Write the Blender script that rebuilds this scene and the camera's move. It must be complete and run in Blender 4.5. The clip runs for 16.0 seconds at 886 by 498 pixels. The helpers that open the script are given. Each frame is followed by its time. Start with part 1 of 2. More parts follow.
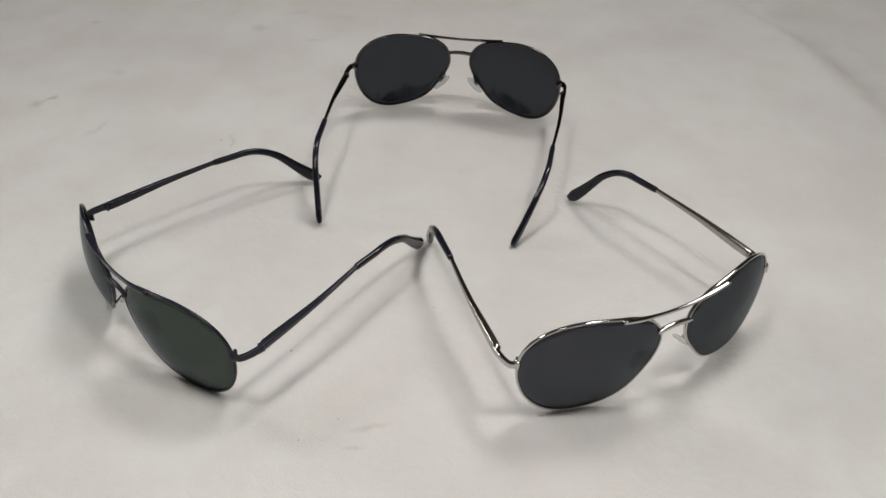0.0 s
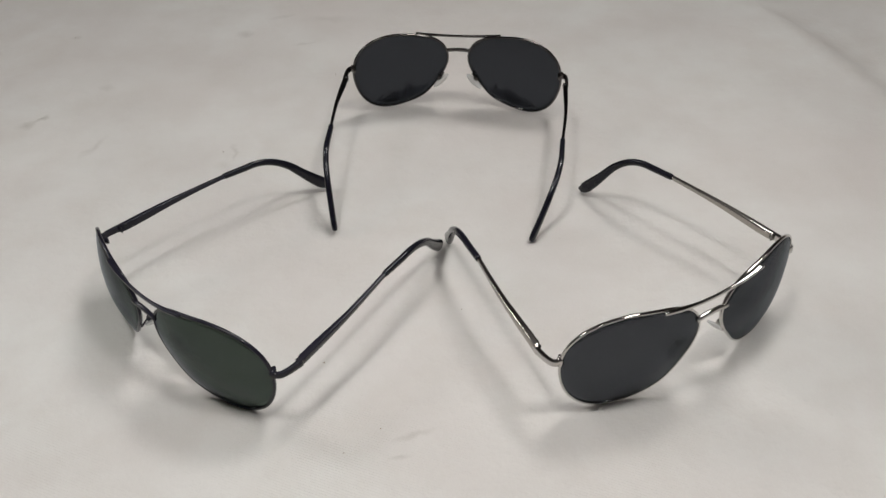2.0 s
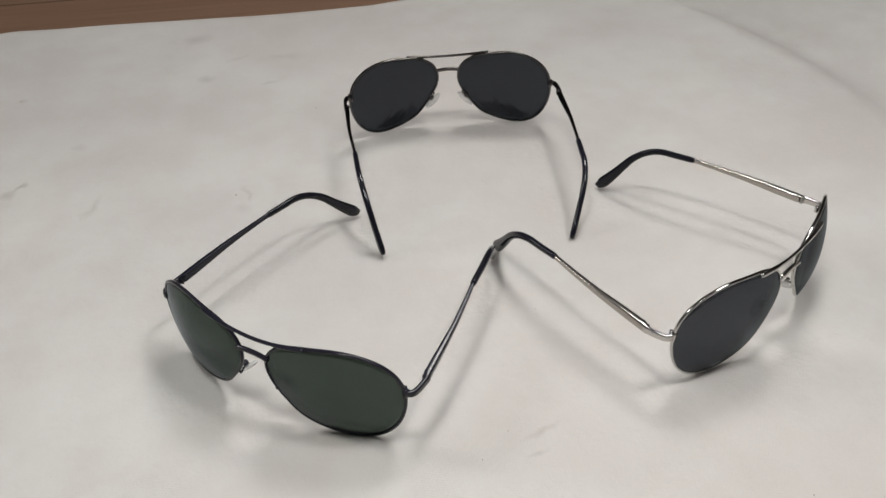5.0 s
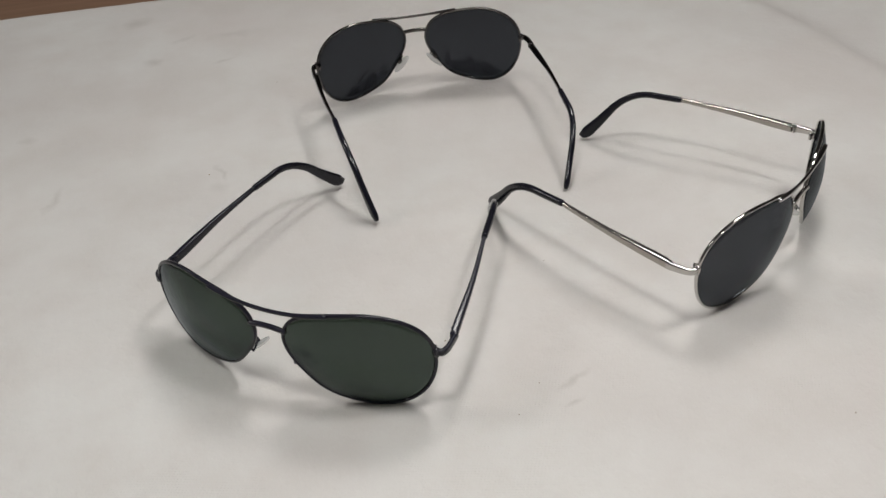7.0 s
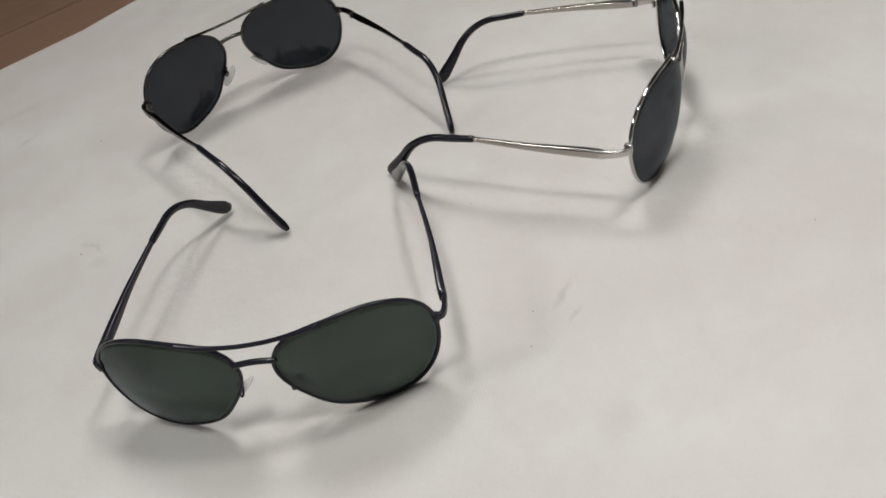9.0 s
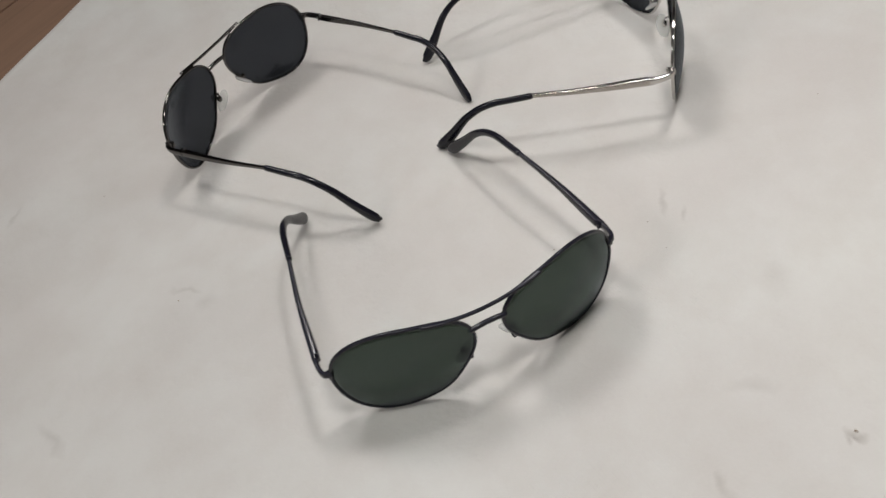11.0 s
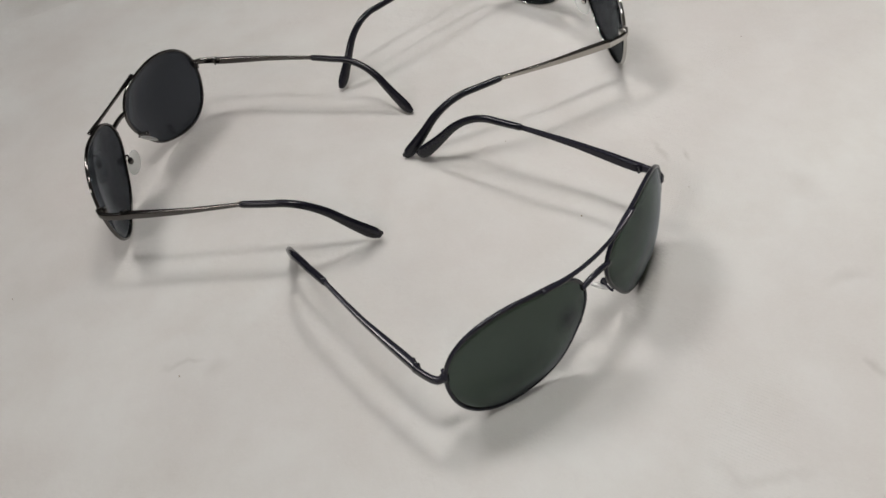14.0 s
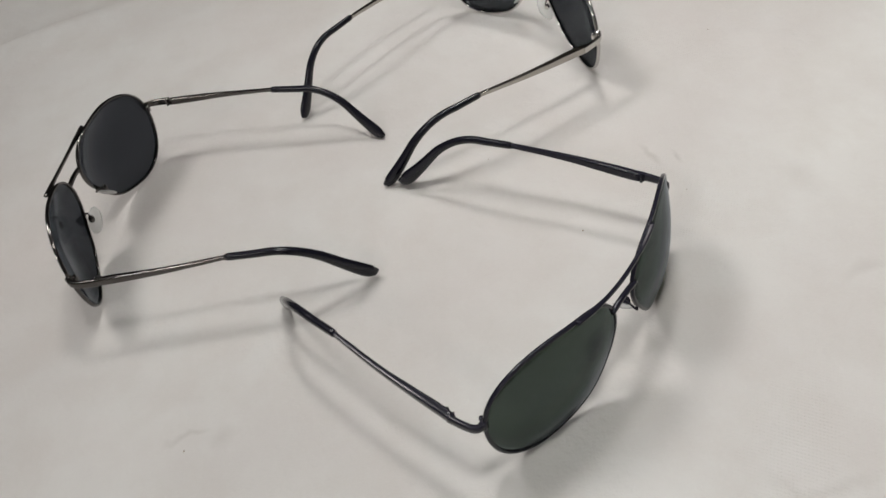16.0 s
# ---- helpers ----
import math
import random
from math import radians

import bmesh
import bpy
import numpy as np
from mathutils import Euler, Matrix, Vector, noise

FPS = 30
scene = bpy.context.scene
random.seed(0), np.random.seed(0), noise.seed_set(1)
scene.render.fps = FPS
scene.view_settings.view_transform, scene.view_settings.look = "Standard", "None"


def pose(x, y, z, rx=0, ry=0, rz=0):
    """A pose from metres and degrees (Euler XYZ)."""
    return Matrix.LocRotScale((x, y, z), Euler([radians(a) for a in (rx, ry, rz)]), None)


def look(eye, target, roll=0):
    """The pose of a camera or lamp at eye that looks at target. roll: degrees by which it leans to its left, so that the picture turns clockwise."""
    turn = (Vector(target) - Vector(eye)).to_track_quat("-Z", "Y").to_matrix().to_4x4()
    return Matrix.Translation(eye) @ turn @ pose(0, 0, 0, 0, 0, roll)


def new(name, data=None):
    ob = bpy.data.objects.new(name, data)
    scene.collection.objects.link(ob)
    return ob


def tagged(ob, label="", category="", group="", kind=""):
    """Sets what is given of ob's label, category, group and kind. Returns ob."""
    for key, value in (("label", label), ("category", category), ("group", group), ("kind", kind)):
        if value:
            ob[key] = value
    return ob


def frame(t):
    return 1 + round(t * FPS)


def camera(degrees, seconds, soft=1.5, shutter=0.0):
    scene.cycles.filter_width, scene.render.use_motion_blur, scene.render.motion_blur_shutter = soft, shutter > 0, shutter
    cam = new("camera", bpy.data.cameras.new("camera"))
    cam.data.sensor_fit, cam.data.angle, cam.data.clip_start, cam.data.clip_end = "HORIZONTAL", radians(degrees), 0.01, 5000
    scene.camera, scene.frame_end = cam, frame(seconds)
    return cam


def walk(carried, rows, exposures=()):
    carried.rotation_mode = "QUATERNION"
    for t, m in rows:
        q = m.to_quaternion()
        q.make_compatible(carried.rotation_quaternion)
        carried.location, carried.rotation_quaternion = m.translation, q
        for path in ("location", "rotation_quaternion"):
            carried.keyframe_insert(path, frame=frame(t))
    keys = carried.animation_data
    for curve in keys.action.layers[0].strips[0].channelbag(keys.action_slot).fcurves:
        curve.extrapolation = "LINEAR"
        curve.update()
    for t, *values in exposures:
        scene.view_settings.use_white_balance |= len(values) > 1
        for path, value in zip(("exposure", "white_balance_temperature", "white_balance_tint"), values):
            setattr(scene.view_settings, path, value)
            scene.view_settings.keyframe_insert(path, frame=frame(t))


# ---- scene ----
cam = camera(55.01, 16.0, soft=1.5, shutter=0.35)
# seconds, eye, target, roll
ROWS = [
    (0, (0.0854, 0.0549, 0.2995), (0.0590, 0.4421, -0.0157), 0.04),
    (0.5, (0.0831, 0.0548, 0.2996), (0.0569, 0.4392, -0.0189), -0.60),
    (1, (0.0788, 0.0578, 0.3021), (0.0556, 0.4423, -0.0166), -1.32),
    (1.5, (0.0709, 0.0595, 0.3025), (0.0547, 0.4447, -0.0158), -1.64),
    (2, (0.0564, 0.0591, 0.3026), (0.0491, 0.4436, -0.0169), -1.82),
    (2.5, (0.0394, 0.0591, 0.3044), (0.0447, 0.4441, -0.0146), -1.70),
    (3, (0.0197, 0.0599, 0.3061), (0.0424, 0.4468, -0.0098), -1.63),
    (3.5, (0.0051, 0.0616, 0.3041), (0.0474, 0.4499, -0.0080), -1.34),
    (4, (-0.0162, 0.0580, 0.3035), (0.0423, 0.4465, -0.0058), -1.30),
    (4.2, (-0.0238, 0.0558, 0.3035), (0.0377, 0.4452, -0.0040), -1.53),
    (6.3, (-0.0896, 0.0613, 0.2867), (0.0209, 0.4386, -0.0222), -2.28),
    (6.5, (-0.0894, 0.0639, 0.2818), (0.0213, 0.4379, -0.0311), -2.51),
    (7, (-0.0941, 0.0702, 0.2801), (0.0264, 0.4419, -0.0318), -3.14),
    (7.5, (-0.1076, 0.0803, 0.2724), (0.0344, 0.4494, -0.0335), -4.46),
    (8, (-0.1203, 0.0873, 0.2633), (0.0497, 0.4414, -0.0461), -7.52),
    (8.2, (-0.1190, 0.0910, 0.2577), (0.0589, 0.4412, -0.0517), -9.22),
    (10.3, (-0.2396, 0.1601, 0.2915), (0.0208, 0.3986, -0.0625), -17.33),
    (10.5, (-0.2489, 0.1757, 0.2991), (0.0178, 0.4061, -0.0556), -17.20),
    (11, (-0.2752, 0.2167, 0.3175), (0.0104, 0.4189, -0.0397), -16.22),
    (11.5, (-0.3032, 0.2369, 0.3119), (-0.0022, 0.4298, -0.0377), -15.98),
    (12, (-0.2988, 0.2707, 0.3076), (0.0213, 0.4510, -0.0316), -12.10),
    (12.5, (-0.3224, 0.3010, 0.2891), (0.0109, 0.4271, -0.0616), -8.30),
    (13, (-0.3495, 0.3247, 0.3073), (-0.0022, 0.3870, -0.0469), -9.51),
    (13.5, (-0.3435, 0.3496, 0.3087), (0.0146, 0.4036, -0.0361), -11.15),
    (14, (-0.3187, 0.3526, 0.2765), (0.0433, 0.4195, -0.0618), -12.52),
    (14.5, (-0.3112, 0.3645, 0.2824), (0.0496, 0.4226, -0.0589), -14.55),
    (15, (-0.3033, 0.3766, 0.2809), (0.0530, 0.4233, -0.0667), -14.88),
    (15.5, (-0.3000, 0.3900, 0.2796), (0.0562, 0.4234, -0.0696), -14.33),
    (16, (-0.2941, 0.3843, 0.2788), (0.0670, 0.4111, -0.0660), -14.33),
]
walk(cam, [(t, look(eye, target, roll)) for t, eye, target, roll in ROWS],
     exposures=((0, -0.04), (1, -0.06), (3, -0.02), (3.5, 0.02), (4, 0.04), (6.5, 0.0), (7, -0.06), (8, -0.05), (10.5, -0.04), (11, -0.05), (12, 0.03), (12.5, -0.02), (13, -0.07), (16, -0.06)))

# ---- world and lamps ----
world = bpy.data.worlds.new("world")
scene.world = world
world.use_nodes = True
world.node_tree.nodes["Background"].inputs[0].default_value = (0.9, 0.95, 1.0, 1)
world.node_tree.nodes["Background"].inputs[1].default_value = 0.05
scene.view_settings.exposure = 0.0

CEILING_Z = 2.2
# panel lamps over the table: place, what they face, side in metres, watts, width of the beam in degrees
LAMPS = [((-0.204, 0.253, 1.2), (-0.05, 0.15, 0.0), 0.18, 1.0, 80), ((0.485, 0.260, 1.2), (0.10, 0.15, 0.0), 0.18, 1.03, 80),
         ((-1.927, 1.473, 1.8), (-0.9, 0.0, 0.0), 0.42, 13.9, 180), ((0.605, 1.311, 1.8), (-0.2, -1.2, 0.0), 0.45, 15.4, 180)]
for place, target, side, watts, beam in LAMPS:
    lamp = bpy.data.lights.new("ceiling_lamp", "AREA")
    lamp.shape, lamp.size, lamp.energy, lamp.color, lamp.spread = "SQUARE", side, watts, (1.0, 0.977, 0.945), radians(beam)
    new("ceiling_lamp", lamp).matrix_world = look(place, target)


# ---- materials ----
class Nodes:
    """A small builder for one node material."""

    def __init__(self, name):
        self.mat = bpy.data.materials.new(name)
        self.mat.use_nodes = True
        self.tree = self.mat.node_tree
        self.bsdf = self.tree.nodes["Principled BSDF"]
        self.out = self.tree.nodes["Material Output"]
        self.coord = self.add("ShaderNodeTexCoord").outputs["Object"]

    def add(self, kind, **sets):
        node = self.tree.nodes.new(kind)
        for key, value in sets.items():
            node.inputs[key.replace("_", " ")].default_value = value
        return node

    def link(self, a, b):
        self.tree.links.new(a, b)

    def noise(self, scale, detail=4.0, rough=0.55, stretch=None):
        node = self.add("ShaderNodeTexNoise", Scale=scale, Detail=detail, Roughness=rough)
        source = self.coord
        if stretch:
            mapping = self.add("ShaderNodeMapping", Scale=stretch)
            self.link(source, mapping.inputs[0])
            source = mapping.outputs[0]
        self.link(source, node.inputs["Vector"])
        return node.outputs["Fac"]

    def ramp(self, fac, stops):
        node = self.tree.nodes.new("ShaderNodeValToRGB")
        while len(node.color_ramp.elements) < len(stops):
            node.color_ramp.elements.new(0.5)
        for element, (at, colour) in zip(node.color_ramp.elements, stops):
            element.position, element.color = at, (*colour, 1) if len(colour) == 3 else colour
        self.link(fac, node.inputs[0])
        return node.outputs["Color"]

    def mix(self, fac, a, b, blend="MIX"):
        node = self.tree.nodes.new("ShaderNodeMix")
        node.data_type, node.blend_type = "RGBA", blend
        for value, slot in ((fac, node.inputs[0]), (a, node.inputs[6]), (b, node.inputs[7])):
            if hasattr(value, "is_linked"):
                self.link(value, slot)
            else:
                slot.default_value = value if not isinstance(value, tuple) else (*value, 1)
        return node.outputs[2]

    def bump(self, height, strength, distance, normal=None):
        node = self.add("ShaderNodeBump", Strength=strength, Distance=distance)
        self.link(height, node.inputs["Height"])
        if normal:
            self.link(normal, node.inputs["Normal"])
        return node.outputs[0]

    def set(self, **sets):
        for key, value in sets.items():
            slot = self.bsdf.inputs[key.replace("_", " ")]
            if hasattr(value, "is_linked"):
                self.link(value, slot)
            else:
                slot.default_value = (*value, 1) if isinstance(value, tuple) else value
        return self.mat


def metal(name, colour, rough, smudge=0.06):
    n = Nodes(name)
    dirt = n.noise(900, 3)
    n.set(Base_Color=n.mix(n.noise(160), colour, tuple(c * 0.86 for c in colour)), Metallic=1.0)
    n.set(Roughness=n.ramp(dirt, [(0.3, (rough,) * 3), (0.75, (rough + smudge,) * 3)]))
    return n.set(Normal=n.bump(n.noise(260, 2), 0.006, 0.0001))


def enamel(name, colour, rough, gloss=0.32):
    n = Nodes(name)
    n.set(Base_Color=n.mix(n.noise(220), colour, tuple(c * 1.2 for c in colour)))
    n.set(Roughness=n.ramp(n.noise(700, 3), [(0.3, (rough,) * 3), (0.8, (rough + 0.1,) * 3)]), Specular_IOR_Level=gloss)
    return n.set(Normal=n.bump(n.noise(260, 2), 0.006, 0.0001))


def tinted_glass(name, tint, edge=0.9):
    """The coated face of a thin tinted lens: light passes straight, darkened, and a mirror grows with the slant."""
    n = Nodes(name)
    n.tree.nodes.remove(n.bsdf)
    clear = n.add("ShaderNodeBsdfTransparent")
    n.link(n.mix(n.noise(60), tint, tuple(c * 0.93 for c in tint)), clear.inputs[0])
    shine = n.add("ShaderNodeBsdfGlossy")
    shine.inputs[0].default_value = (0.86, 0.93, 1.0, 1)
    n.link(n.ramp(n.noise(45, 4), [(0.35, (0.09,) * 3), (0.8, (0.14,) * 3)]), shine.inputs["Roughness"])
    slant = n.add("ShaderNodeLayerWeight", Blend=0.5)
    steep = n.add("ShaderNodeMath")
    steep.operation, steep.inputs[1].default_value = "POWER", 5.0
    n.link(slant.outputs["Facing"], steep.inputs[0])
    gloss = n.add("ShaderNodeMapRange", From_Min=0.0, From_Max=1.0, To_Min=0.032, To_Max=edge)
    n.link(steep.outputs[0], gloss.inputs[0])
    mixer = n.add("ShaderNodeMixShader")
    n.link(gloss.outputs[0], mixer.inputs[0])
    n.link(clear.outputs[0], mixer.inputs[1])
    n.link(shine.outputs[0], mixer.inputs[2])
    n.link(mixer.outputs[0], n.out.inputs[0])
    return n.mat


def clear_glass():
    """The uncoated face of a lens."""
    n = Nodes("clear_glass")
    n.tree.nodes.remove(n.bsdf)
    clear = n.add("ShaderNodeBsdfTransparent")
    n.link(n.mix(n.noise(40), (0.99, 0.99, 0.99), (0.96, 0.965, 0.96)), clear.inputs[0])
    n.link(clear.outputs[0], n.out.inputs[0])
    return n.mat


def clear_plastic():
    """Clear silicone: mostly see-through, a little milk in it, glossy."""
    n = Nodes("clear_silicone")
    n.set(Base_Color=n.mix(n.noise(300), (0.9, 0.9, 0.88), (0.8, 0.81, 0.8)), Roughness=0.1)
    clear = n.add("ShaderNodeBsdfTransparent")
    clear.inputs[0].default_value = (0.95, 0.955, 0.95, 1)
    slant = n.add("ShaderNodeLayerWeight", Blend=0.35)
    gloss = n.add("ShaderNodeMapRange", From_Min=0.0, From_Max=1.0, To_Min=0.32, To_Max=0.6)
    n.link(slant.outputs["Facing"], gloss.inputs[0])
    mixer = n.add("ShaderNodeMixShader")
    n.link(gloss.outputs[0], mixer.inputs[0])
    n.link(clear.outputs[0], mixer.inputs[1])
    n.link(n.bsdf.outputs[0], mixer.inputs[2])
    n.link(mixer.outputs[0], n.out.inputs[0])
    return n.mat


# Old smudges in the cloth, the last three broad darker bands along the fold: x, y, turn in degrees, length, width,
# strength
SMUDGES_AND_BANDS = [(-0.230, 0.572, 60, 0.017, 0.006, 0.55), (-0.237, 0.563, 0, 0.016, 0.012, 0.38), (-0.249, 0.701, 0, 0.012, 0.010, 0.23), (-0.182, 0.536, 70, 0.034, 0.007, 0.24),
           (-0.199, 0.617, 0, 0.014, 0.011, 0.18), (-0.117, 0.781, 20, 0.030, 0.022, 0.26), (-0.084, 0.731, 20, 0.022, 0.010, 0.18), (-0.110, 0.700, 0, 0.018, 0.016, 0.28),
           (-0.046, 0.725, 0, 0.045, 0.016, 0.16), (-0.062, 0.681, 10, 0.022, 0.006, 0.24), (0.037, 0.296, 25, 0.027, 0.005, 0.28), (0.032, 0.285, 20, 0.014, 0.004, 0.28),
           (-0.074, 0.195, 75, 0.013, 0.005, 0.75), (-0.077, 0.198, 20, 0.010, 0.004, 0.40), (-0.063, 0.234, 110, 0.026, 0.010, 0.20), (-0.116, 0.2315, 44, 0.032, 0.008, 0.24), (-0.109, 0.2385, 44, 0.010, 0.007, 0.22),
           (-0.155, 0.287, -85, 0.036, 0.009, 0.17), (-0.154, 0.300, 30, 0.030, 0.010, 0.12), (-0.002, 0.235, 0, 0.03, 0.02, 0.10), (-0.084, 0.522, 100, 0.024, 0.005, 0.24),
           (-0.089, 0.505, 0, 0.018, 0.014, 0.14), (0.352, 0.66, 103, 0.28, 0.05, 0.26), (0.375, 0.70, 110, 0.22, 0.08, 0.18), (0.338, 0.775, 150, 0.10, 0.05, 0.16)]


# Where the cloth's embossing still stands: x, y, turn in degrees, length, width, strength
FRESH = [(0.005, 0.285, 15, 0.15, 0.08, 1.0), (0.125, 0.262, 30, 0.14, 0.06, 0.8), (-0.125, 0.285, -40, 0.12, 0.07, 0.7)]


def cloth_material():
    n = Nodes("nonwoven_cloth")
    base = n.mix(n.ramp(n.noise(7, 5), [(0.35, (0, 0, 0)), (0.66, (1, 1, 1))]), (0.592, 0.564, 0.542), (0.69, 0.686, 0.664))
    stain = n.ramp(n.noise(3.6, 7, 0.65), [(0.54, (0, 0, 0)), (0.74, (0.6, 0.6, 0.6))])
    base = n.mix(stain, base, (0.57, 0.51, 0.465))
    hue = n.ramp(n.noise(2.3, 4, 0.6), [(0.46, (0, 0, 0)), (0.68, (0.65, 0.65, 0.65))])
    base = n.mix(hue, base, (0.665, 0.605, 0.575))
    blot = n.ramp(n.noise(26, 6, 0.6), [(0.42, (0, 0, 0)), (0.72, (0.45, 0.45, 0.45))])
    base = n.mix(blot, base, (0.57, 0.535, 0.50))
    fibre = n.noise(1500, 3, 0.6, (1, 0.35, 1))
    base = n.mix(n.ramp(fibre, [(0.2, (0, 0, 0)), (0.9, (0.3, 0.3, 0.3))]), base, (0.72, 0.70, 0.68))
    warp = n.add("ShaderNodeTexNoise", Scale=70.0, Detail=4.0)
    n.link(n.coord, warp.inputs["Vector"])
    shift = n.add("ShaderNodeVectorMath")
    shift.operation = "MULTIPLY_ADD"
    n.link(warp.outputs["Color"], shift.inputs[0])
    shift.inputs[1].default_value, shift.inputs[2].default_value = (0.014, 0.014, 0), (-0.007, -0.007, 0)
    moved = n.add("ShaderNodeVectorMath")
    n.link(n.coord, moved.inputs[0])
    n.link(shift.outputs[0], moved.inputs[1])

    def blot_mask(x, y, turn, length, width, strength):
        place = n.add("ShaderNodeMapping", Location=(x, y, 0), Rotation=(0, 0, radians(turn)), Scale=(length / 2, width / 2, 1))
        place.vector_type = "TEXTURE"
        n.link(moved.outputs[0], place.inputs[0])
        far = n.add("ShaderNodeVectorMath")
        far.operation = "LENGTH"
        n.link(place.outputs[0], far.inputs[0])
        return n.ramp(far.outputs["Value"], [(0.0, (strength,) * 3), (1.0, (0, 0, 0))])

    # old smudges first, then the three darker bands that follow the fold
    for smudge in SMUDGES_AND_BANDS:
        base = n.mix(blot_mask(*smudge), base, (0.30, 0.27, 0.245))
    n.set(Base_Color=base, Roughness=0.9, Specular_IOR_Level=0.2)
    # embossed grid of dots, 1.5 mm apart, flattened but for a few places
    weave = n.add("ShaderNodeTexVoronoi", Scale=660.0, Randomness=0.06)
    slant = n.add("ShaderNodeMapping", Rotation=(0, 0, radians(27)), Scale=(1, 1.25, 1))
    n.link(n.coord, slant.inputs[0])
    n.link(slant.outputs[0], weave.inputs["Vector"])
    patch = (0.0, 0.0, 0.0)
    for fresh in FRESH:
        patch = n.mix(1.0, patch, blot_mask(*fresh), "ADD")
    first = n.bump(n.mix(1.0, weave.outputs["Distance"], patch, "MULTIPLY"), 0.8, 0.0007)
    second = n.bump(n.noise(38, 6, 0.62), 0.42, 0.005, first)
    return n.set(Normal=second)


def wood_material():
    n = Nodes("brown_boards")
    # every board shows another stretch of grain
    chance = n.add("ShaderNodeObjectInfo").outputs["Random"]
    shift = n.add("ShaderNodeVectorMath")
    shift.operation = "MULTIPLY_ADD"
    n.link(chance, shift.inputs[0])
    shift.inputs[1].default_value = (17, 5, 3)
    n.link(n.coord, shift.inputs[2])
    n.coord = shift.outputs[0]
    grain = n.noise(14, 6, 0.6, (0.35, 9, 1))
    base = n.ramp(grain, [(0.25, (0.20, 0.117, 0.073)), (0.6, (0.28, 0.164, 0.104)), (0.85, (0.35, 0.21, 0.137))])
    base = n.mix(n.ramp(n.noise(3, 4), [(0.3, (0, 0, 0)), (0.8, (0.5, 0.5, 0.5))]), base, (0.275, 0.162, 0.106))
    base = n.mix(n.ramp(chance, [(0.0, (0, 0, 0)), (1.0, (0.35, 0.35, 0.35))]), base, (0.22, 0.13, 0.086))
    n.set(Base_Color=base, Roughness=0.55)
    return n.set(Normal=n.bump(grain, 0.15, 0.0006))


def paint_material(name, colour):
    n = Nodes(name)
    n.set(Base_Color=n.mix(n.noise(2.5, 5), colour, tuple(c * 0.88 for c in colour)), Roughness=0.85)
    return n.set(Normal=n.bump(n.noise(180, 3), 0.1, 0.001))


SILVER = metal("polished_silver", (0.58, 0.565, 0.54), 0.05)
BRUSHED = metal("brushed_silver", (0.43, 0.405, 0.375), 0.12)
GUNMETAL = metal("gunmetal", (0.12, 0.113, 0.109), 0.1)
BLACK = enamel("black_enamel", (0.014, 0.0135, 0.022), 0.15, 0.34)
SLEEVE = enamel("black_acetate", (0.009, 0.009, 0.015), 0.15, 0.36)
PAD, CLEAR = clear_plastic(), clear_glass()
SCREW = metal("steel_screw", (0.06, 0.06, 0.06), 0.35)
GREY_GLASS = tinted_glass("grey_glass", (0.041, 0.045, 0.052), 0.35)
SMOKE_GLASS = tinted_glass("smoke_glass", (0.029, 0.033, 0.041))
GREEN_GLASS = tinted_glass("green_glass", (0.044, 0.060, 0.047), 0.6)
CLOTH, WOOD = cloth_material(), wood_material()
WALL, CEILING, SPECK = paint_material("wall_paint", (0.40, 0.395, 0.39)), paint_material("ceiling_paint", (0.2, 0.205, 0.22)), enamel("dark_lint", (0.29, 0.24, 0.19), 0.8)


# ---- mesh tools ----
def part(name, bm, material, parent=None, label="", smooth=True):
    """Links a bmesh as one mesh object, under parent where there is one."""
    bmesh.ops.recalc_face_normals(bm, faces=bm.faces)
    for face in bm.faces:
        face.smooth = smooth
    mesh = bpy.data.meshes.new(name)
    bm.to_mesh(mesh)
    bm.free()
    mesh.materials.append(material)
    ob = new(name, mesh)
    ob.parent = parent
    return tagged(ob, label)


def resample(points, count):
    """count points at even steps along a polyline."""
    points = np.array(points, float)
    run = np.r_[0, np.cumsum(np.linalg.norm(np.diff(points, axis=0), axis=1))]
    at = np.linspace(0, run[-1], count)
    return np.stack([np.interp(at, run, points[:, k]) for k in range(3)], 1)


def spline(controls, count):
    """A Catmull-Rom curve through the controls, evenly resampled."""
    p = [np.array(c, float) for c in controls]
    p = [2 * p[0] - p[1], *p, 2 * p[-1] - p[-2]]
    out = []
    for a, b, c, d in zip(p, p[1:], p[2:], p[3:]):
        for s in np.linspace(0, 1, 12, endpoint=False):
            out.append(0.5 * (2 * b + (c - a) * s + (2 * a - 5 * b + 4 * c - d) * s * s + (3 * b - a - 3 * c + d) * s**3))
    return resample([*out, p[-2]], count)


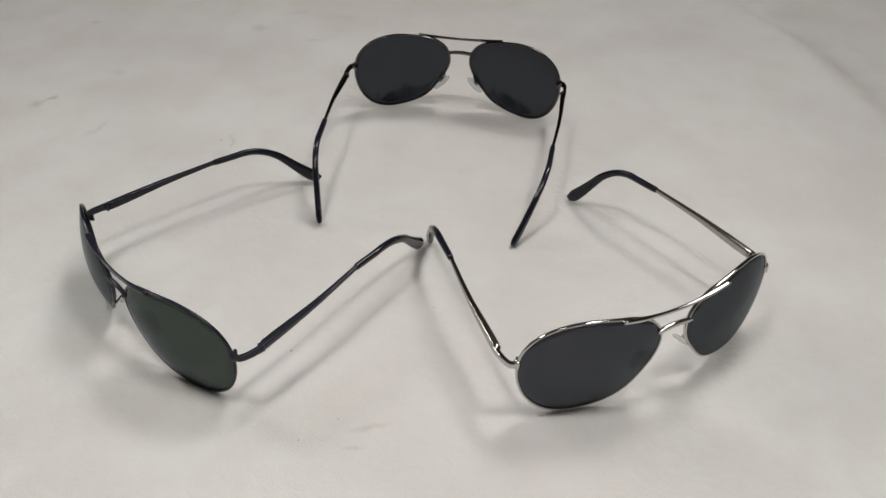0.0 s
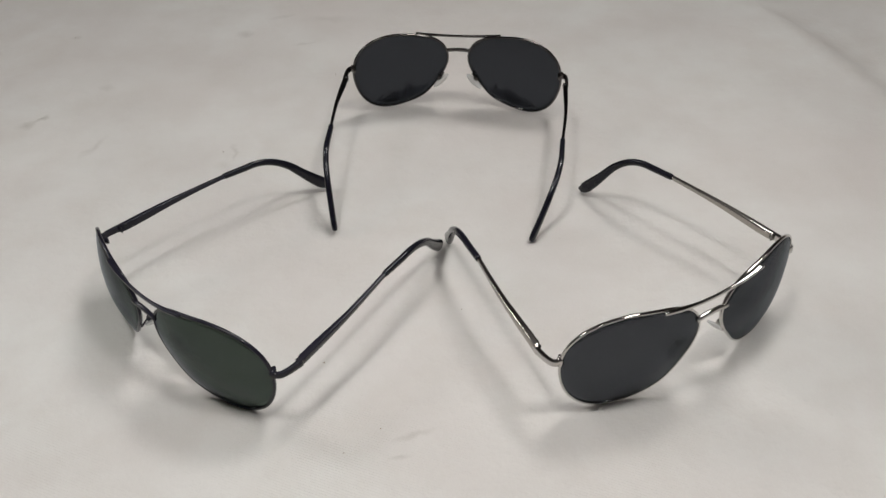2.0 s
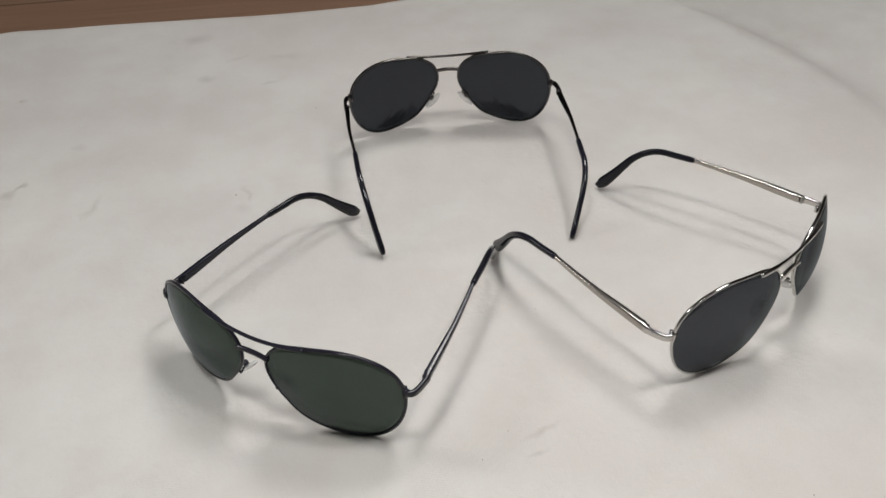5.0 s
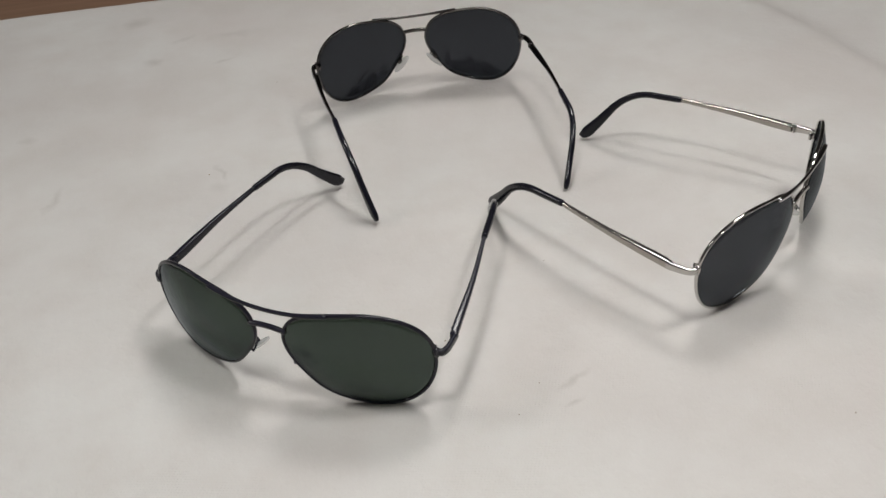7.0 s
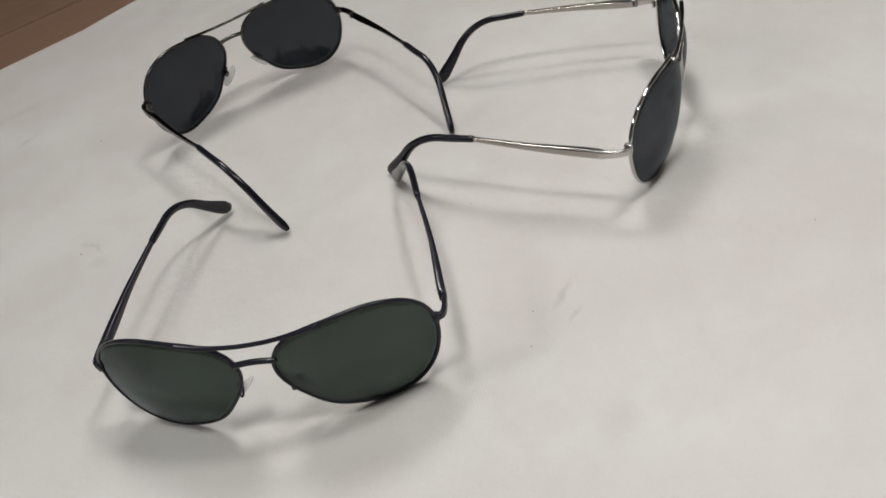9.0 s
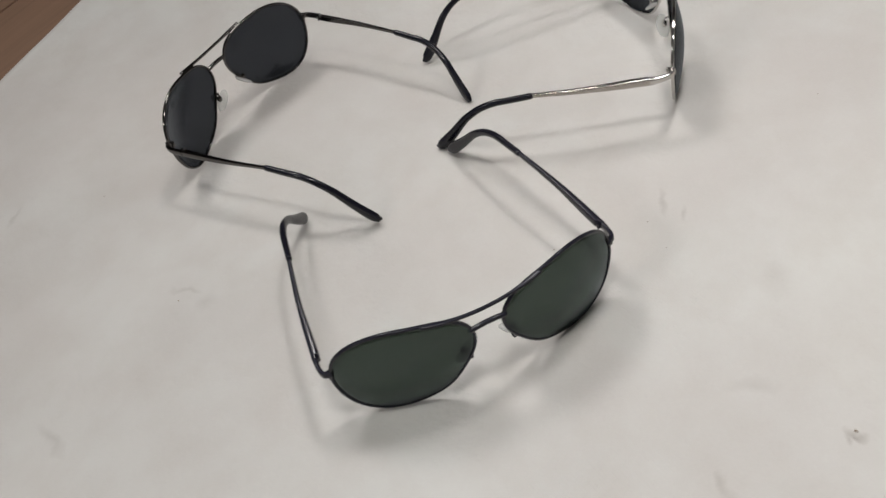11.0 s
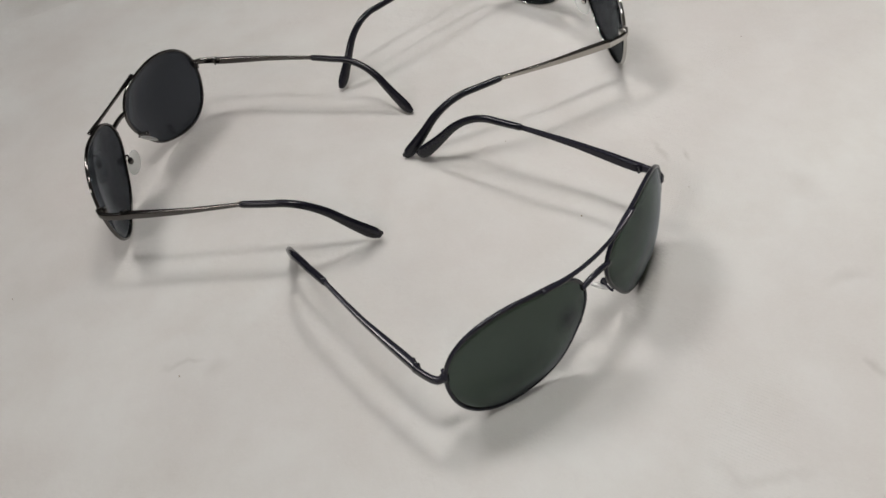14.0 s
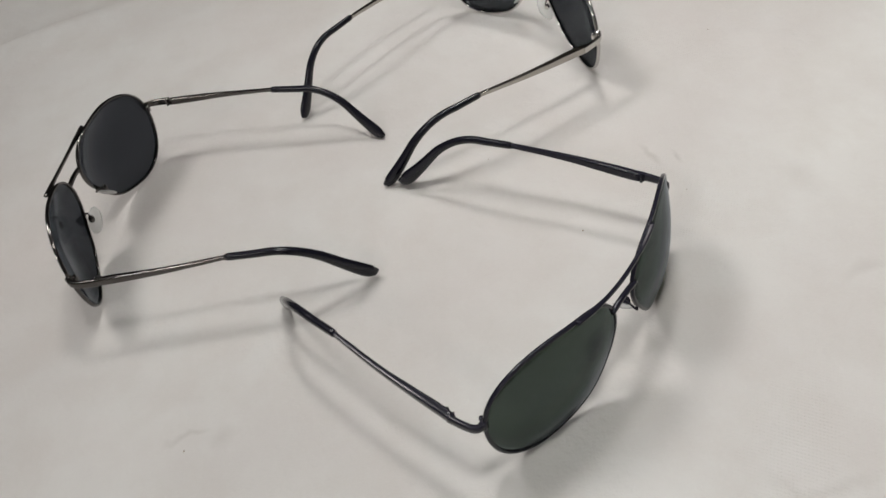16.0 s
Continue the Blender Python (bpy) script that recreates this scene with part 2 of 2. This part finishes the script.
def sweep(bm, path, wide, tall, ups=(0, 0, 1), closed=False, sides=12, square=2.6):
    """A bar along path. wide and tall: full sizes across and along up, numbers or one a station; the section is a superellipse."""
    path = np.array(path, float)
    count = len(path)
    wide, tall = np.broadcast_to(wide, count), np.broadcast_to(tall, count)
    ups = np.broadcast_to(np.array(ups, float), (count, 3))
    if closed:
        tangent = np.roll(path, -1, 0) - np.roll(path, 1, 0)
    else:
        tangent = np.gradient(path, axis=0)
    tangent /= np.linalg.norm(tangent, axis=1)[:, None]
    side = np.cross(tangent, ups)
    side /= np.linalg.norm(side, axis=1)[:, None]
    up = np.cross(side, tangent)
    rings = []
    for k in range(count):
        ring = []
        for a in np.arange(sides) * 2 * math.pi / sides:
            c, s = math.cos(a), math.sin(a)
            u = math.copysign(abs(c) ** (2 / square), c) * wide[k] / 2
            v = math.copysign(abs(s) ** (2 / square), s) * tall[k] / 2
            ring.append(bm.verts.new(path[k] + u * side[k] + v * up[k]))
        rings.append(ring)
    pairs = list(zip(rings, rings[1:])) + ([(rings[-1], rings[0])] if closed else [])
    for a, b in pairs:
        for k in range(sides):
            bm.faces.new((a[k], a[k - 1], b[k - 1], b[k]))
    if not closed:
        bm.faces.new(rings[0])
        bm.faces.new(rings[-1])
    return bm


def lump(bm, centre, size, turn=None, segments=16, rings=10):
    """An ellipsoid of the given full sizes."""
    m = Matrix.Translation(centre) @ (turn or Matrix.Identity(4)) @ Matrix.Diagonal((*[s / 2 for s in size], 1))
    bmesh.ops.create_uvsphere(bm, u_segments=segments, v_segments=rings, radius=1, matrix=m)
    return bm


# ---- sunglasses ----
# Local frame: x across, y from the front towards the ear tips, z up; origin between the two hinge lugs.
LENS_X, LENS_Z = 0.037, -0.003
BULGE = 0.0030
OUTLINE = (2.8582, 0.2111, -0.1278, 0.281, -0.202, -0.0701, 0.1138, -0.0328, -0.0374, -0.0002, 0.0528)


def outline(angle, inset=0.0):
    """x and z of the teardrop rim's outer edge in that direction, for the lens at +x."""
    r = OUTLINE[0]
    for k in range(1, 6):
        r += OUTLINE[2 * k - 1] * math.cos(k * angle) + OUTLINE[2 * k] * math.sin(k * angle)
    r = r / 100 - inset
    return LENS_X + r * math.cos(angle), LENS_Z + r * math.sin(angle)


def bow(x, z):
    """The front's y: the lenses wrap back towards the temples."""
    return -0.0167 + 4.305 * (abs(x) - 0.006) ** 2 + 2.796 * z * z + 0.0291 * z


def rim(side, width):
    path, ups = [], []
    for k in range(96):
        a = 2 * math.pi * k / 96
        x, z = outline(a, width / 2 - 0.00005)
        path.append((side * x, bow(x, z), z))
        ups.append((side * -8.61 * (x - 0.006), 1, -5.59 * z - 0.0291))
    return sweep(bmesh.new(), path, width, 0.0018, ups, closed=True, sides=12, square=3)


def lens(side):
    """A dished lens: two faces that bulge forwards out of the rim, and the edge between them."""
    bm = bmesh.new()
    steps, rings = 72, 12
    edges = []
    for back in (0, 1):
        def at(x, z, j):
            return bm.verts.new((side * x, bow(x, z) - 0.0007 + 0.0013 * back - BULGE * (1 - (j / rings) ** 2), z))
        grid = []
        for j in range(1, rings + 1):
            ring = []
            for k in range(steps):
                x, z = outline(2 * math.pi * k / steps, 0.0008)
                ring.append(at(LENS_X + (x - LENS_X) * j / rings, LENS_Z + (z - LENS_Z) * j / rings, j))
            grid.append(ring)
        middle = at(LENS_X, LENS_Z, 0)
        for k in range(steps):
            bm.faces.new((middle, grid[0][k], grid[0][k - 1])).material_index = back
            for j in range(rings - 1):
                bm.faces.new((grid[j][k], grid[j + 1][k], grid[j + 1][k - 1], grid[j][k - 1])).material_index = back
        edges.append(grid[-1])
    for k in range(steps):
        bm.faces.new((edges[0][k], edges[1][k], edges[1][k - 1], edges[0][k - 1]))
    return bm


def brow_bar(middle, end):
    """middle and end: y and z there. The bar across both rims: nearly straight, bent back a little, its blunt ends lying on the rims' front."""
    path = []
    for x in np.linspace(-0.0281, 0.0281, 41):
        u = (x / 0.0281) ** 2
        path.append((x, middle[0] + (end[0] - middle[0]) * u, middle[1] + (end[1] - middle[1]) * u))
    over = np.clip((np.abs(np.linspace(-0.0281, 0.0281, 41)) - 0.012) / 0.006, 0, 1)
    return sweep(bmesh.new(), path, 0.0015 + 0.0007 * over, 0.0015, sides=16, square=4)


def bridge():
    path = [(x, -0.0170, 0.0078 - 12 * x * x) for x in np.linspace(-0.0088, 0.0088, 17)]
    return sweep(bmesh.new(), path, 0.0022, 0.0023, sides=12, square=3)


def nose_pad(side, shift):
    turn = Euler((radians(-8), radians(side * -46), radians(side * 13))).to_matrix().to_4x4()
    return lump(bmesh.new(), (side * 0.0113, -0.0097 + shift[0], -0.0128 + shift[1]), (0.0024, 0.0076, 0.0142), turn)


def pad_arm(side, shift):
    """A thin wire from the rim, looped back to a small box in the pad."""
    y, z = shift
    path = spline([(side * 0.0118, bow(0.0118, -0.011) + 0.0008, -0.0112 + z), (side * 0.0102, -0.0165 + 0.3 * y, -0.0108 + z), (side * 0.0098, -0.0138 + 0.6 * y, -0.0085 + z),
                   (side * 0.0113, -0.0112 + y, -0.0090 + z), (side * 0.0122, -0.0106 + y, -0.0110 + z)], 20)
    bm = sweep(bmesh.new(), path, 0.0009, 0.0009, ups=(0, 0.2, 1), sides=8, square=2)
    return lump(bm, (side * 0.0123, -0.0104 + y, -0.0108 + z), (0.0036, 0.0030, 0.0044), segments=12, rings=8)


def lug(side):
    """The end piece: a flat bar from the rim that turns back to the hinge, a block where it leaves the rim and the barrel that closes it."""
    path = spline([(side * 0.0672, 0.0008, 0.0), (side * 0.0700, 0.0006, 0.0), (side * 0.0716, 0.0022, -0.0003), (side * 0.0723, 0.0062, -0.0006), (side * 0.0723, 0.0136, -0.0010)], 26)
    bm = sweep(bmesh.new(), path, 0.0022, np.linspace(0.0030, 0.0040, 26), sides=16, square=4)
    block = np.array([(side * 0.0678, 0.0002, 0.0), (side * 0.0700, 0.0002, 0.0)])
    sweep(bm, block, 0.0028, 0.0044, sides=12, square=5)
    return sweep(bm, [(side * 0.0674, 0.0022, -0.0022), (side * 0.0674, 0.0022, 0.0014)], 0.0018, 0.0018, ups=(1, 0, 0), sides=12, square=2)


def temple(side, hinge, sleeve, tilt, stout):
    """The metal arm: a flat-topped spring-hinge box that steps inwards behind the end piece and thins towards the sleeve."""
    s = np.r_[0, 0.030, 0.036, 0.042, 0.050, np.linspace(0.07, 1, 40)]
    path = np.array(hinge) + np.outer(s, np.array(sleeve) - np.array(hinge))
    wide = np.interp(s, [0, 0.030, 0.046, 0.14, 0.32, 0.5, 1.0], [0.0024, 0.0024, 0.0034, 0.0035, 0.0031, 0.0025, 0.0019])
    tall = np.interp(s, [0, 0.046, 0.22, 0.5, 0.75, 1.0], [0.0040, 0.0043, 0.0043, 0.0034, 0.0026, 0.0022])
    path[:, 0] += side * (0.0008 * np.sin(math.pi * s) - 0.5 * np.maximum(wide - 0.0024, 0))
    # tilt: how far the top face leans outwards
    return sweep(bmesh.new(), path, wide * stout, tall * stout, ups=(side * tilt, 0, 1), sides=28, square=4.5)


def temple_tip(side, hinge, sleeve, tip):
    """The acetate sleeve that bends down behind the ear and ends in a paddle."""
    hinge, sleeve, tip = (np.array(p) for p in (hinge, sleeve, tip))
    ahead = (sleeve - hinge) / np.linalg.norm(sleeve - hinge)
    bend = sleeve + ahead * 0.0295 + np.array([0, 0, -0.0014])
    down = (tip - bend) / np.linalg.norm(tip - bend)
    begin, end = bend - ahead * 0.0155, bend + down * 0.0185
    curve = [(1 - u) ** 2 * begin + 2 * u * (1 - u) * bend + u * u * end for u in np.linspace(0, 1, 24)]
    path = resample([sleeve - ahead * 0.001, *curve, tip], 56)
    path += np.array([0, 0, -0.0007]) * np.sin(np.clip((np.linspace(0, 1, 56) - 0.6) / 0.4, 0, 1) * math.pi)[:, None]
    s = np.linspace(0, 1, 56)
    tall = np.interp(s, [0, 0.012, 0.3, 0.5, 0.70, 0.84, 0.91, 0.955, 0.985, 1], [0.0028, 0.0034, 0.0036, 0.0040, 0.0052, 0.0066, 0.0072, 0.0066, 0.0046, 0.0012])
    wide = np.interp(s, [0, 0.012, 0.3, 0.7, 0.95, 0.985, 1], [0.0026, 0.0031, 0.0034, 0.0035, 0.0035, 0.0029, 0.0009])
    # the paddle's upper edge runs on straight; its heel curves up to meet it
    above = np.array([0, 0, 1.0]) - down * down[2]
    above /= np.linalg.norm(above)
    path += (np.where(s > 0.91, (0.0072 - tall) * 0.36, 0.0) - 0.0004 * s)[:, None] * above
    return sweep(bmesh.new(), path, wide, tall, ups=(0, 0.35, 1), sides=14, square=2.5)


def sunglasses(name, label, place, metal_frame, arm_metal, glass, arms, glass_label, brow, pads, tilt=0.11, rim_width=0.0012, stout=1.0):
    """One pair. place: pose of the hinge line; brow: the brow bar's y and z; pads: how far the nose pads sit back and up; glass: the lens's front and rear face; arms: for x+ and x- the sleeve's start and the tip's end."""
    root = tagged(new(name), label, "sunglasses", "sunglasses in a ring")
    root.matrix_world = place
    root.empty_display_size = 0.02
    part("brow_bar", brow_bar(*brow), metal_frame, root)
    part("bridge", bridge(), metal_frame, root)
    for side, (sleeve, tip) in zip((1, -1), arms):
        front = part("rim", rim(side, rim_width), metal_frame, root)
        part("lens", lens(side), glass[0], root, glass_label).data.materials.append(glass[1])
        pad = part("nose_pad", nose_pad(side, pads), PAD, root, "clear silicone nose pad")
        part("pad_arm", pad_arm(side, pads), metal_frame, pad)
        part("end_piece", lug(side), metal_frame, root)
        knuckle = bmesh.new()
        for low in (-0.0030, -0.0018, -0.0006):
            sweep(knuckle, [(side * 0.0707, 0.0124, low), (side * 0.0707, 0.0124, low + 0.0012)], 0.0015, 0.0015, ups=(1, 0, 0), sides=10, square=2)
        eye = np.array((side * 0.0707, 0.0152, 0.0))
        sweep(knuckle, [eye + (0, 0, 0.0002), eye + (0, 0, 0.0011)], 0.0024, 0.0024, ups=(1, 0, 0), sides=16, square=2)
        knuckles = part("hinge", knuckle, metal_frame, root)
        screw = sweep(bmesh.new(), [eye + (0, 0, 0.0008), eye + (0, 0, 0.0012)], 0.0021, 0.0021, ups=(1, 0, 0), sides=12, square=2)
        part("hinge_screw", screw, SCREW, knuckles, "small dark hinge screw")
        hinge = (side * 0.0722, 0.0112, -0.0010)
        arm = part("temple", temple(side, hinge, sleeve, tilt, stout), arm_metal, root)
        part("temple_tip", temple_tip(side, hinge, sleeve, tip), SLEEVE, arm, "glossy black plastic ear tip")
    return root


sunglasses("aviator_sunglasses", "polished silver aviator sunglasses with dark grey lenses, open on white cloth", pose(0.1591, 0.3410, 0.0341, -1.18, -0.27, 30.77), SILVER, BRUSHED, (GREY_GLASS, CLEAR),
           (((0.0631, 0.0764, 0.0019), (0.0466, 0.1310, -0.0318)), ((-0.0615, 0.0760, 0.0017), (-0.0465, 0.1322, -0.0296))), "dark grey tinted lens", ((-0.0178, 0.0176), (-0.0160, 0.0200)), (-0.0022, 0.0018), -0.05)
sunglasses("aviator_sunglasses", "black metal aviator sunglasses with dark green lenses, open on white cloth", pose(-0.0742, 0.3518, 0.0305, 0.14, 0.48, -42.20), BLACK, BLACK, (GREEN_GLASS, CLEAR),
           (((0.0624, 0.0751, 0.0034), (0.0440, 0.1344, -0.0262)), ((-0.0645, 0.0752, 0.0021), (-0.0468, 0.1330, -0.0275))), "dark green tinted lens", ((-0.0170, 0.0170), (-0.0144, 0.0195)), (-0.0006, 0.0), rim_width=0.0017)
sunglasses("aviator_sunglasses", "gunmetal aviator sunglasses with dark grey lenses, open on white cloth", pose(0.0592, 0.5666, 0.0330, 1.42, -0.75, 174.73), GUNMETAL, GUNMETAL, (CLEAR, SMOKE_GLASS),
           (((0.0692, 0.0753, -0.0006), (0.0585, 0.1339, -0.0341)), ((-0.0689, 0.0749, -0.0041), (-0.0525, 0.1313, -0.0367))), "dark grey tinted lens", ((-0.0176, 0.0172), (-0.0156, 0.0190)), (-0.0024, 0.0), -0.04, stout=0.87)


# ---- cloth, boards, room ----
# Low swells of the cloth: x, y, height
SWELLS = np.array([(0.197, 0.345, 0.0024), (0.134, 0.308, 0.0021), (-0.056, 0.315, -0.0014), (-0.109, 0.367, -0.0010), (0.023, 0.583, 0.0012), (0.097, 0.577, 0.0002),
                   (0.133, 0.477, -0.0022), (0.052, 0.430, -0.0002), (0.049, 0.421, 0.0010), (-0.020, 0.481, 0.0006), (-0.012, 0.438, 0.0), (0.099, 0.430, -0.0030),
                   (-0.092, 0.522, 0.0040), (0.022, 0.300, -0.0012), (0.059, 0.375, -0.0012), (-0.074, 0.195, 0.0010)])
REACH = 0.055
_gap = np.linalg.norm(SWELLS[:, None, :2] - SWELLS[None, :, :2], axis=2)
SWELL_W = np.linalg.solve(np.exp(-((_gap / REACH) ** 2)) + 0.05 * np.eye(len(SWELLS)), SWELLS[:, 2])


def edge_y(x):
    """The far edge of the cloth, slightly wavy, its corner rounded off."""
    if x < 0.04:
        y = 0.812 + 0.13 * max(0.0, 0.04 - x) ** 1.2
    else:
        y = 0.812 + 0.12 * (x - 0.04)
    return y - 2.2 * max(0.0, -0.27 - x) ** 1.6 + 0.0012 * math.sin(x * 31)


def cloth_z(x, y):
    swell = float(np.exp(-((SWELLS[:, 0] - x) ** 2 + (SWELLS[:, 1] - y) ** 2) / REACH**2) @ SWELL_W)
    near = max(0.0, 1 - math.hypot(x - 0.05, y - 0.43) / 0.22)
    fine = 0.0005 * noise.noise((x * 19, y * 19, 8)) + 0.0018 * (1 - near) * noise.noise((x * 6, y * 6, 3))
    # a soft fold, bent like a bow, beyond which the cloth sinks
    past = x - 0.358 + 1.25 * max(0.0, y - 0.54) ** 2
    s = min(1.0, max(0.0, (past + 0.006) / 0.034))
    t = min(1.0, max(0.0, (past - 0.030) / 0.06))
    return swell + fine - 0.0095 * s * s * (3 - 2 * s) + 0.008 * t * t * (3 - 2 * t)


def cloth():
    bm = bmesh.new()
    nx, ny = 300, 250
    x0, x1, y0 = -0.9, 1.1, -0.6
    rows = []
    for j in range(ny + 5):
        row = []
        for i in range(nx + 1):
            x = x0 + (x1 - x0) * i / nx
            y = y0 + (edge_y(x) - y0) * min(j / ny, 1.0)
            z = cloth_z(x, y)
            if j > ny:
                y += 0.003 * math.sin((j - ny) * 0.5)
                z -= 0.0085 * (j - ny)
            row.append(bm.verts.new((x, y, z)))
        rows.append(row)
    for a, b in zip(rows, rows[1:]):
        for i in range(nx):
            bm.faces.new((a[i], a[i + 1], b[i + 1], b[i]))
    return bm


def box(bm, low, high):
    m = Matrix.Translation([(a + b) / 2 for a, b in zip(low, high)]) @ Matrix.Diagonal([b - a for a, b in zip(low, high)] + [1])
    bmesh.ops.create_cube(bm, size=1, matrix=m)
    return bm


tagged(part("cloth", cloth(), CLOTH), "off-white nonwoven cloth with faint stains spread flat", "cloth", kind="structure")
ground = tagged(part("floor", box(bmesh.new(), (-3, -3, -0.16), (3, 4, -0.0465)), WOOD, smooth=False), kind="structure")
for name, low, high in (("wall_north", (-3.1, 4, -0.16), (3.1, 4.1, 2.3)), ("wall_south", (-3.1, -3.1, -0.16), (3.1, -3, 2.3)), ("wall_west", (-3.1, -3, -0.16), (-3, 4, 2.3)), ("wall_east", (3, -3, -0.16), (3.1, 4, 2.3))):
    tagged(part(name, box(bmesh.new(), low, high), WALL, smooth=False), kind="structure")
tagged(part("ceiling", box(bmesh.new(), (-3, -3, CEILING_Z), (3, 4, CEILING_Z + 0.1)), CEILING, smooth=False), kind="structure")


def lint(x, y, size, turn):
    """A crumb of dark lint lying on the cloth."""
    bm = lump(bmesh.new(), (0, 0, 0), (size, size * 0.6, size * 0.5), segments=8, rings=6)
    for v in bm.verts:
        v.co *= 1 + 0.35 * noise.noise(v.co * 2500 + Vector((x, y, 0)) * 90)
    ob = tagged(part("lint", bm, SPECK), "tiny dark crumb of lint lying on the white cloth", "lint", "lint on the cloth")
    ob.matrix_world = pose(x, y, cloth_z(x, y) + size * 0.16, 0, 0, turn)


for x, y, size, turn in ((-0.092, 0.521, 0.0017, 20), (0.0215, 0.300, 0.0013, 70), (0.059, 0.3755, 0.0011, 10), (-0.008, 0.340, 0.0016, 25), (0.006, 0.287, 0.0011, 0), (0.135, 0.235, 0.0013, 40), (-0.249, 0.701, 0.0013, 0), (-0.030, 0.629, 0.0013, 30), (-0.073, 0.194, 0.0024, 75)):
    lint(x, y, size * 0.7, turn)


def board_mesh(length, width):
    """A floor board with chamfered upper edges, its upper face at z = 0."""
    bm = bmesh.new()
    rings = []
    for inset, z in ((0.0, -0.0062), (0.0, -0.0010), (0.0008, 0.0)):
        x, y = length / 2 - inset, width / 2 - inset
        rings.append([bm.verts.new((a * x, b * y, z)) for a, b in ((-1, -1), (1, -1), (1, 1), (-1, 1))])
    for low, high in zip(rings, rings[1:]):
        for k in range(4):
            bm.faces.new((low[k - 1], low[k], high[k], high[k - 1]))
    bm.faces.new(rings[0][::-1])
    bm.faces.new(rings[-1])
    mesh = bpy.data.meshes.new("board")
    bm.to_mesh(mesh)
    bm.free()
    mesh.materials.append(WOOD)
    return mesh


# rows of boards along x, turned a little, with open joints
BOARD_LONG, BOARD_WIDE, BOARD_TURN = 1.86, 0.19, -4.2
board = board_mesh(BOARD_LONG - 0.0015, BOARD_WIDE - 0.0022)
rng = random.Random(5)
lie = pose(0.10, 0.996, -0.04, 0, 0, BOARD_TURN)
for row in range(-19, 15):
    stagger = rng.uniform(-0.22, 0.22)
    for column in (-1, 0, 1):
        plank = new("board", board)
        plank.parent = ground
        plank.matrix_world = lie @ pose(column * BOARD_LONG + stagger, (row + 0.5) * BOARD_WIDE, 0)
